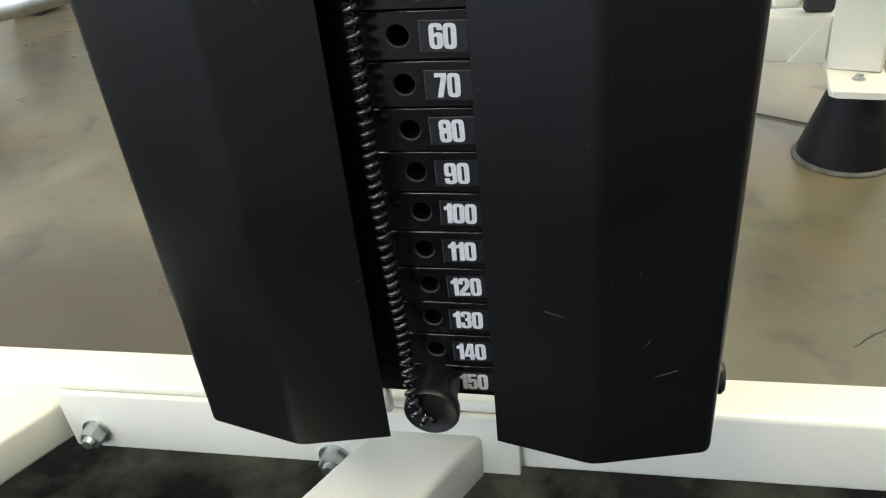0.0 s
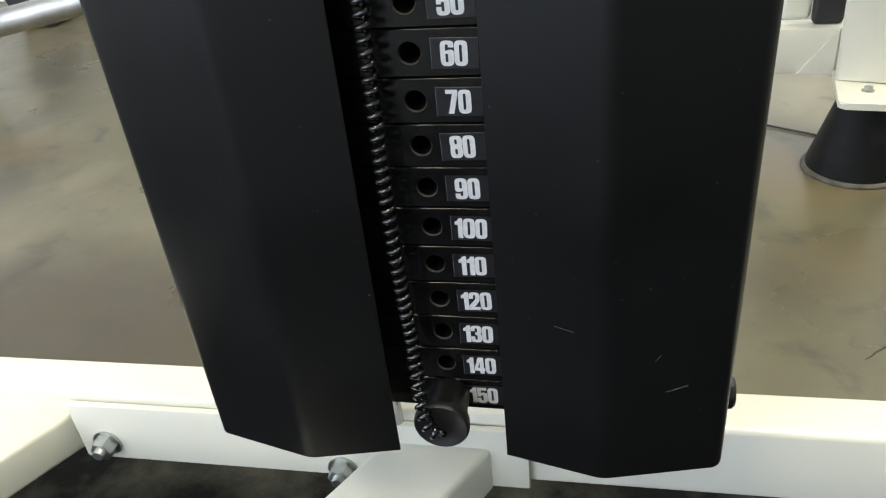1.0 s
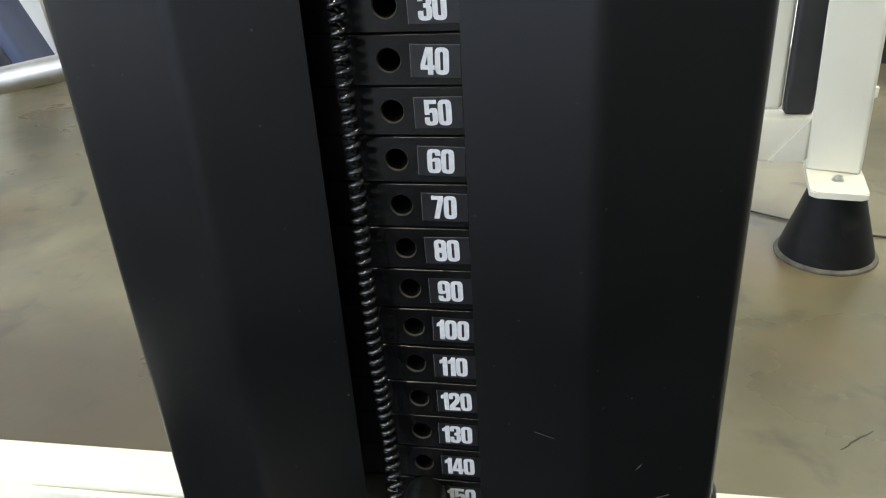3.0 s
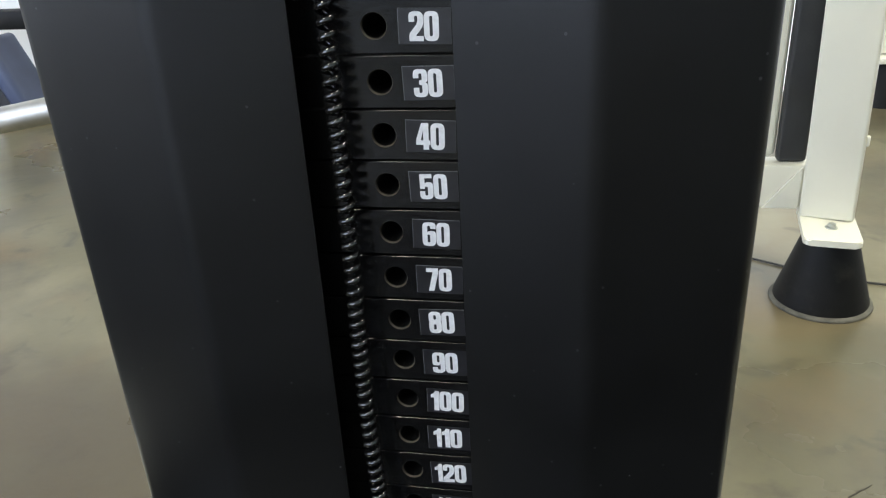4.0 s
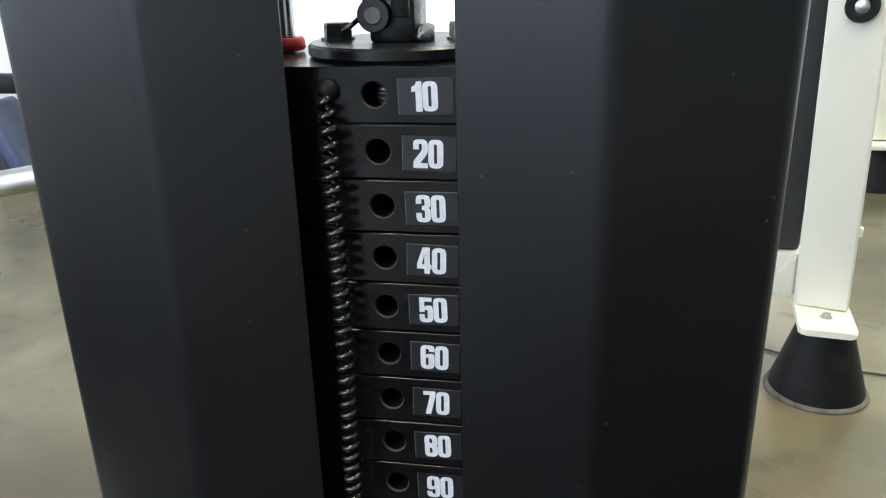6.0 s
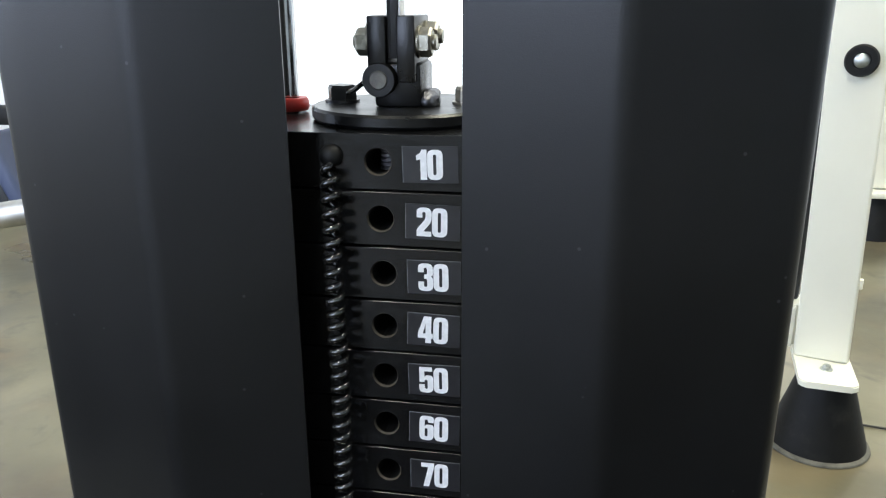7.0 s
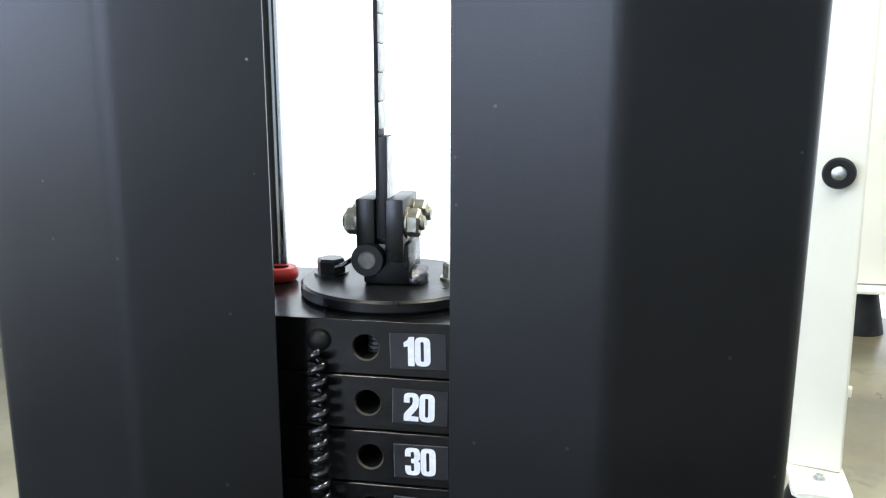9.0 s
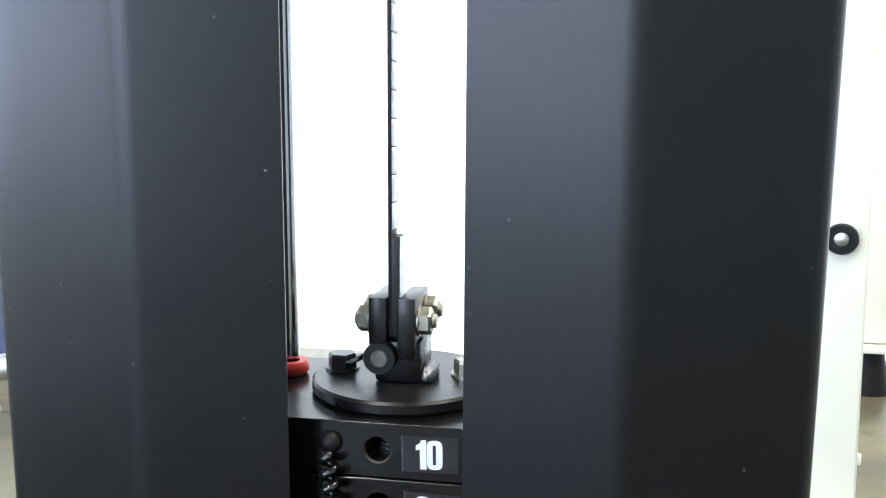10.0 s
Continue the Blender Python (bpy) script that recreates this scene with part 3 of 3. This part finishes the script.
# red washers on the guide rods
for sx in (-1, 1):
    bm = lathe(bmesh.new(), [(0.005, 0.7402), (0.009, 0.7402), (0.0098, 0.7415), (0.0098, 0.7448), (0.0088, 0.7466), (0.005, 0.7466)], pose(sx * ROD_X + sx * -0.001, ROD_Y, 0), 32)
    tagged(part("rod_bushing", bm, RED), "red rubber bushing round the guide rod", "bushing", "rod bushings")

# ---- selector pin with coiled cord ----
PIN_Z = TOP_HOLE - 14 * PITCH
selector = thing("selector_pin", 0, -0.03, PIN_Z, "black selector pin with a coiled cord, in the lowest plate", "selector pin")
mpart(selector, "knob", lathe(bmesh.new(), [(0, -0.001), (0.0128, -0.001), (0.0134, 0.003), (0.0138, 0.012), (0.0148, 0.018), (0.0172, 0.0235), (0.0179, 0.027), (0.0178, 0.0302), (0.0168, 0.0318), (0.0158, 0.0317), (0.014, 0.0305), (0.006, 0.0296), (0, 0.0295)], pose(0, 0, PIN_Z, 90, 0, 0), 48), KNOB)
mpart(selector, "shaft", lathe(bmesh.new(), [(0, -0.045), (0.0046, -0.045), (0.0046, 0.0), (0, 0.0)], pose(0, 0, PIN_Z, 90, 0, 0), 20), ZINC)
# the cord hangs from the top plate, swings forward beside the knob and ends on its face
CR, COIL_PITCH = 0.0031, 0.0063
centre = [Vector(p) for p in ((-0.0218, -0.003, 0.745), (-0.0213, -0.0058, 0.7265), (-0.02, -0.0085, 0.71), (-0.0193, -0.0115, 0.675), (-0.0186, -0.012, 0.63), (-0.0189, -0.0125, 0.58), (-0.0192, -0.0135, 0.54), (-0.0186, -0.0145, 0.49), (-0.0169, -0.0155, 0.45), (-0.0157, -0.0165, 0.43), (-0.0148, -0.019, 0.412), (-0.0128, -0.0245, 0.398), (-0.0098, -0.0325, 0.3865), (-0.006, -0.0365, 0.3755), (-0.001, -0.0355, 0.37), (0.0025, -0.0325, 0.3695), (0.0045, -0.03, 0.371))]
smooth_line = []
for p0, p1, p2, p3 in zip(centre, centre[1:], centre[2:], centre[3:]):
    steps = max(4, int((p2 - p1).length / 0.0004))
    for k in range(steps):
        w = k / steps
        smooth_line.append(0.5 * (2 * p1 + (p2 - p0) * w + (2 * p0 - 5 * p1 + 4 * p2 - p3) * w * w + (3 * p1 - p0 - 3 * p2 + p3) * w ** 3))
line, turn, run = [], 0.0, 0.0
total = sum((b - a).length for a, b in zip(smooth_line, smooth_line[1:]))
for a, b in zip(smooth_line, smooth_line[1:]):
    d = (b - a)
    run += d.length
    turn += 2 * math.pi * d.length / (COIL_PITCH * (1 + 0.05 * math.sin(run * 60)))
    d.normalize()
    u = d.cross(Vector((0, 1, 0.3))).normalized()
    v = d.cross(u)
    r = CR * min(1, 0.35 + (total - run) / 0.012, 0.3 + run / 0.006)
    line.append(tuple(a + r * (math.cos(turn) * u + math.sin(turn) * v)))
mpart(selector, "coiled_cord", sweep(bmesh.new(), line, 0.0018, 12), CORD, "glossy black coiled cord", 60)
bm = bmesh.new()
bmesh.ops.create_uvsphere(bm, u_segments=24, v_segments=14, radius=1, matrix=Matrix.Translation((-0.0218, -0.0005, 0.7295)) @ Matrix.Diagonal((0.0052, 0.0042, 0.005, 1)))
mpart(selector, "cord_anchor", bm, RUBBER, "round black cord anchor")

# ---- white machine with a cone foot ----
other = thing("exercise_machine", 0.55, 1.15, 0.0, "white enamelled exercise machine on a black rubber cone foot", "exercise machine")
lean = Matrix.Translation((0.5505, 1.125, 0.159)) @ Euler((0, radians(-1.35), radians(-19))).to_matrix().to_4x4()
mpart(other, "post", box(-0.0465, 0.0465, -0.04, 0.04, 0.0, 2.0, 0.006, lean, 3), WHITE)
m = pose(0.536, 1.05, 0, 0, 0, -8)
bm = bmesh.new()
corner = [(sx * 0.036 + 0.012 * math.cos(a), sy + 0.012 * math.sin(a)) for sx, sy, a0 in ((1, 0.095, 0), (-1, 0.095, 90), (-1, -0.05, 180), (1, -0.05, 270)) for a in [radians(a0 + 90 * k / 5) for k in range(6)]]
lower, upper = [bm.verts.new((x, y, 0.147)) for x, y in corner], [bm.verts.new((x, y, 0.159)) for x, y in corner]
bm.faces.new(lower[::-1])
bm.faces.new(upper)
for k in range(len(corner)):
    n = (k + 1) % len(corner)
    bm.faces.new((lower[k], lower[n], upper[n], upper[k]))
bmesh.ops.bevel(bm, geom=[e for e in bm.edges if len(set(v.co.z for v in e.verts)) == 1], offset=0.002, segments=2, affect="EDGES")
bmesh.ops.transform(bm, matrix=m, verts=bm.verts[:])
mpart(other, "foot_plate", bm, WHITE)
mpart(other, "rubber_foot", lathe(bmesh.new(), [(0, 0.008), (0.085, 0.008), (0.084, 0.016), (0.047, 0.14), (0.045, 0.147), (0, 0.147)], pose(0.545, 1.068, 0), 48), RUBBER)
mpart(other, "foot_rim", lathe(bmesh.new(), [(0, 0), (0.091, 0), (0.0925, 0.002), (0.0915, 0.005), (0.084, 0.0085), (0, 0.0085)], pose(0.545, 1.068, 0), 48), DUSTY, "dusty rim")
bm = hexagon(bmesh.new(), 0.013, 0.007, pose(0.538, 1.05, 0.1606))
lathe(bm, [(0, 0), (0.011, 0), (0.011, 0.0016), (0, 0.0016)], pose(0.538, 1.05, 0.159), 20)
mpart(other, "bolt", bm, ZINC, smooth=20)
bm = lathe(bmesh.new(), [(0.012, 0), (0.024, 0), (0.0262, 0.003), (0.0262, 0.012), (0.0235, 0.016), (0.0145, 0.016), (0.012, 0.012)], pose(0.53, 1.088, 0.698, 90, 0, -19), 36)
mpart(other, "rubber_collar", bm, RUBBER, "round black rubber collar")
mpart(other, "collar_bolt", lathe(bmesh.new(), [(0, 0.01), (0.013, 0.01), (0.013, 0.012), (0.01, 0.015), (0, 0.016)], pose(0.53, 1.088, 0.698, 90, 0, -19), 24), ZINC)
mpart(other, "peg", box(0.0, 0.014, -0.006, 0.006, -0.01, 0.01, 0.003, pose(0.5745, 1.088, 0.312, 0, 0, -19)), WHITE)
mpart(other, "base_beam", box(0.1, 0.54, 1.1685, 1.23, 0.148, 0.236, 0.006), WHITE)
mpart(other, "pad", box(0.461, 0.515, 1.186, 1.216, 0.2365, 1.3, 0.008, seg=3), PAD, "black vinyl pad")
mpart(other, "backing", box(0.405, 0.4605, 1.2, 1.226, 0.2425, 1.3, 0.012, seg=4), WHITE, "pale enamelled pad backing")
bm = bmesh.new()
for y in (1.1625, 1.168):
    bm.faces.new([bm.verts.new(p) for p in ((0.44, y, 0.15), (0.505, y, 0.15), (0.505, y, 0.234))])
bm.verts.ensure_lookup_table()
for k in range(3):
    n = (k + 1) % 3
    bm.faces.new((bm.verts[k], bm.verts[n], bm.verts[n + 3], bm.verts[k + 3]))
mpart(other, "gusset", bm, WHITE, smooth=0)

# ---- further white machine ----
far = thing("exercise_machine", 1.15, 2.5, 0.0, "pale enamelled exercise machine standing further back", "exercise machine")
mpart(far, "post", box(1.0, 1.32, 2.5, 2.6, 0.17, 2.0, 0.02), WHITE)
mpart(far, "foot_plate", box(0.99, 1.34, 2.45, 2.62, 0.15, 0.17, 0.005), WHITE)
mpart(far, "rubber_foot", lathe(bmesh.new(), [(0, 0), (0.09, 0), (0.06, 0.15), (0, 0.15)], pose(1.1, 2.54, 0)), RUBBER)

# ---- bench beside, with a steel bar ----
bench = thing("weight_bench", -1.6, 1.6, 0.0, "blue and white weight bench with a steel foot bar", "weight bench")
a, b = Vector((-1.62, 1.5, 0.21)), Vector((-0.7, 1.62, 0.36))
mpart(bench, "foot_bar", sweep(bmesh.new(), [a + (b - a) * k / 4 for k in range(5)], 0.036, 24), TUBE_STEEL, "dull steel bar")
for x, y, top in ((-1.72, 1.487, 0.2), (-0.73, 1.616, 0.33)):
    mpart(bench, "bar_foot", box(x - 0.025, x + 0.025, y - 0.025, y + 0.025, 0, top, 0.005), WHITE)
mpart(bench, "collar", sweep(bmesh.new(), [a + (b - a) * k for k in (-0.2, -0.1, 0.02)], 0.042, 24), RUBBER)
mpart(bench, "pad", box(-0.035, 0.035, -0.1, 0.1, -0.19, 0.15, 0.022, pose(-2.06, 2.3, 0.185, 0, -21, 8), 3), BLUE, "blue vinyl pad")
mpart(bench, "under_pad", box(-0.045, 0.045, -0.1, 0.1, -0.19, 0.1, 0.02, pose(-2.15, 2.32, 0.18, 0, -21, 8), 3), PAD)
mpart(bench, "upright", box(-0.05, 0.05, -0.04, 0.04, 0, 1.5, 0.008, pose(-2.0, 2.52, 0, 0, -4, 0)), WHITE)
mpart(bench, "cross_bar", box(-2.6, -1.5, 2.22, 2.29, 0.362, 0.43, 0.012), RUBBER)
mpart(bench, "bar_post", box(-2.62, -2.56, 2.22, 2.29, 0.0, 0.45, 0.006), WHITE)

# thin cable on the floor
cable_line = [(0.3, 1.32, 0.003), (0.42, 1.257, 0.003), (0.5, 1.21, 0.003), (0.56, 1.18, 0.003), (0.65, 1.143, 0.003), (0.75, 1.125, 0.003), (0.95, 1.16, 0.003), (1.3, 1.1, 0.003)]
tagged(part("cable", sweep(bmesh.new(), cable_line, 0.0022, 8), CABLE), "thin black cable lying on the concrete floor", "cable")

# short crack and chips in the concrete beyond the cross tube
rng = random.Random(11)
bm = bmesh.new()
p, along = Vector((0.434, 0.503, 0.0)), Vector((0.78, 0.63, 0)).normalized()
side = Vector((-along.y, along.x, 0))
for k in range(9):
    q = p + along * 0.0075 + side * rng.uniform(-0.0025, 0.0025)
    w = 0.0004 + 0.0009 * math.sin(math.pi * (k + 0.7) / 9.5)
    d = (q - p).normalized()
    n = Vector((-d.y, d.x, 0)) * w
    low = [bm.verts.new((c.x, c.y, 0.0003)) for c in (p - n, q - n, q + n, p + n)]
    top = [bm.verts.new((c.x, c.y, 0.0008)) for c in (p - n * 0.7, q - n * 0.7, q + n * 0.7, p + n * 0.7)]
    bm.faces.new(top)
    for j in range(4):
        bm.faces.new((low[j], low[(j + 1) % 4], top[(j + 1) % 4], top[j]))
    p = q
tagged(part("floor_crack", bm, CRACK, smooth=0), "short dark crack in the concrete floor", "crack", kind="structure")
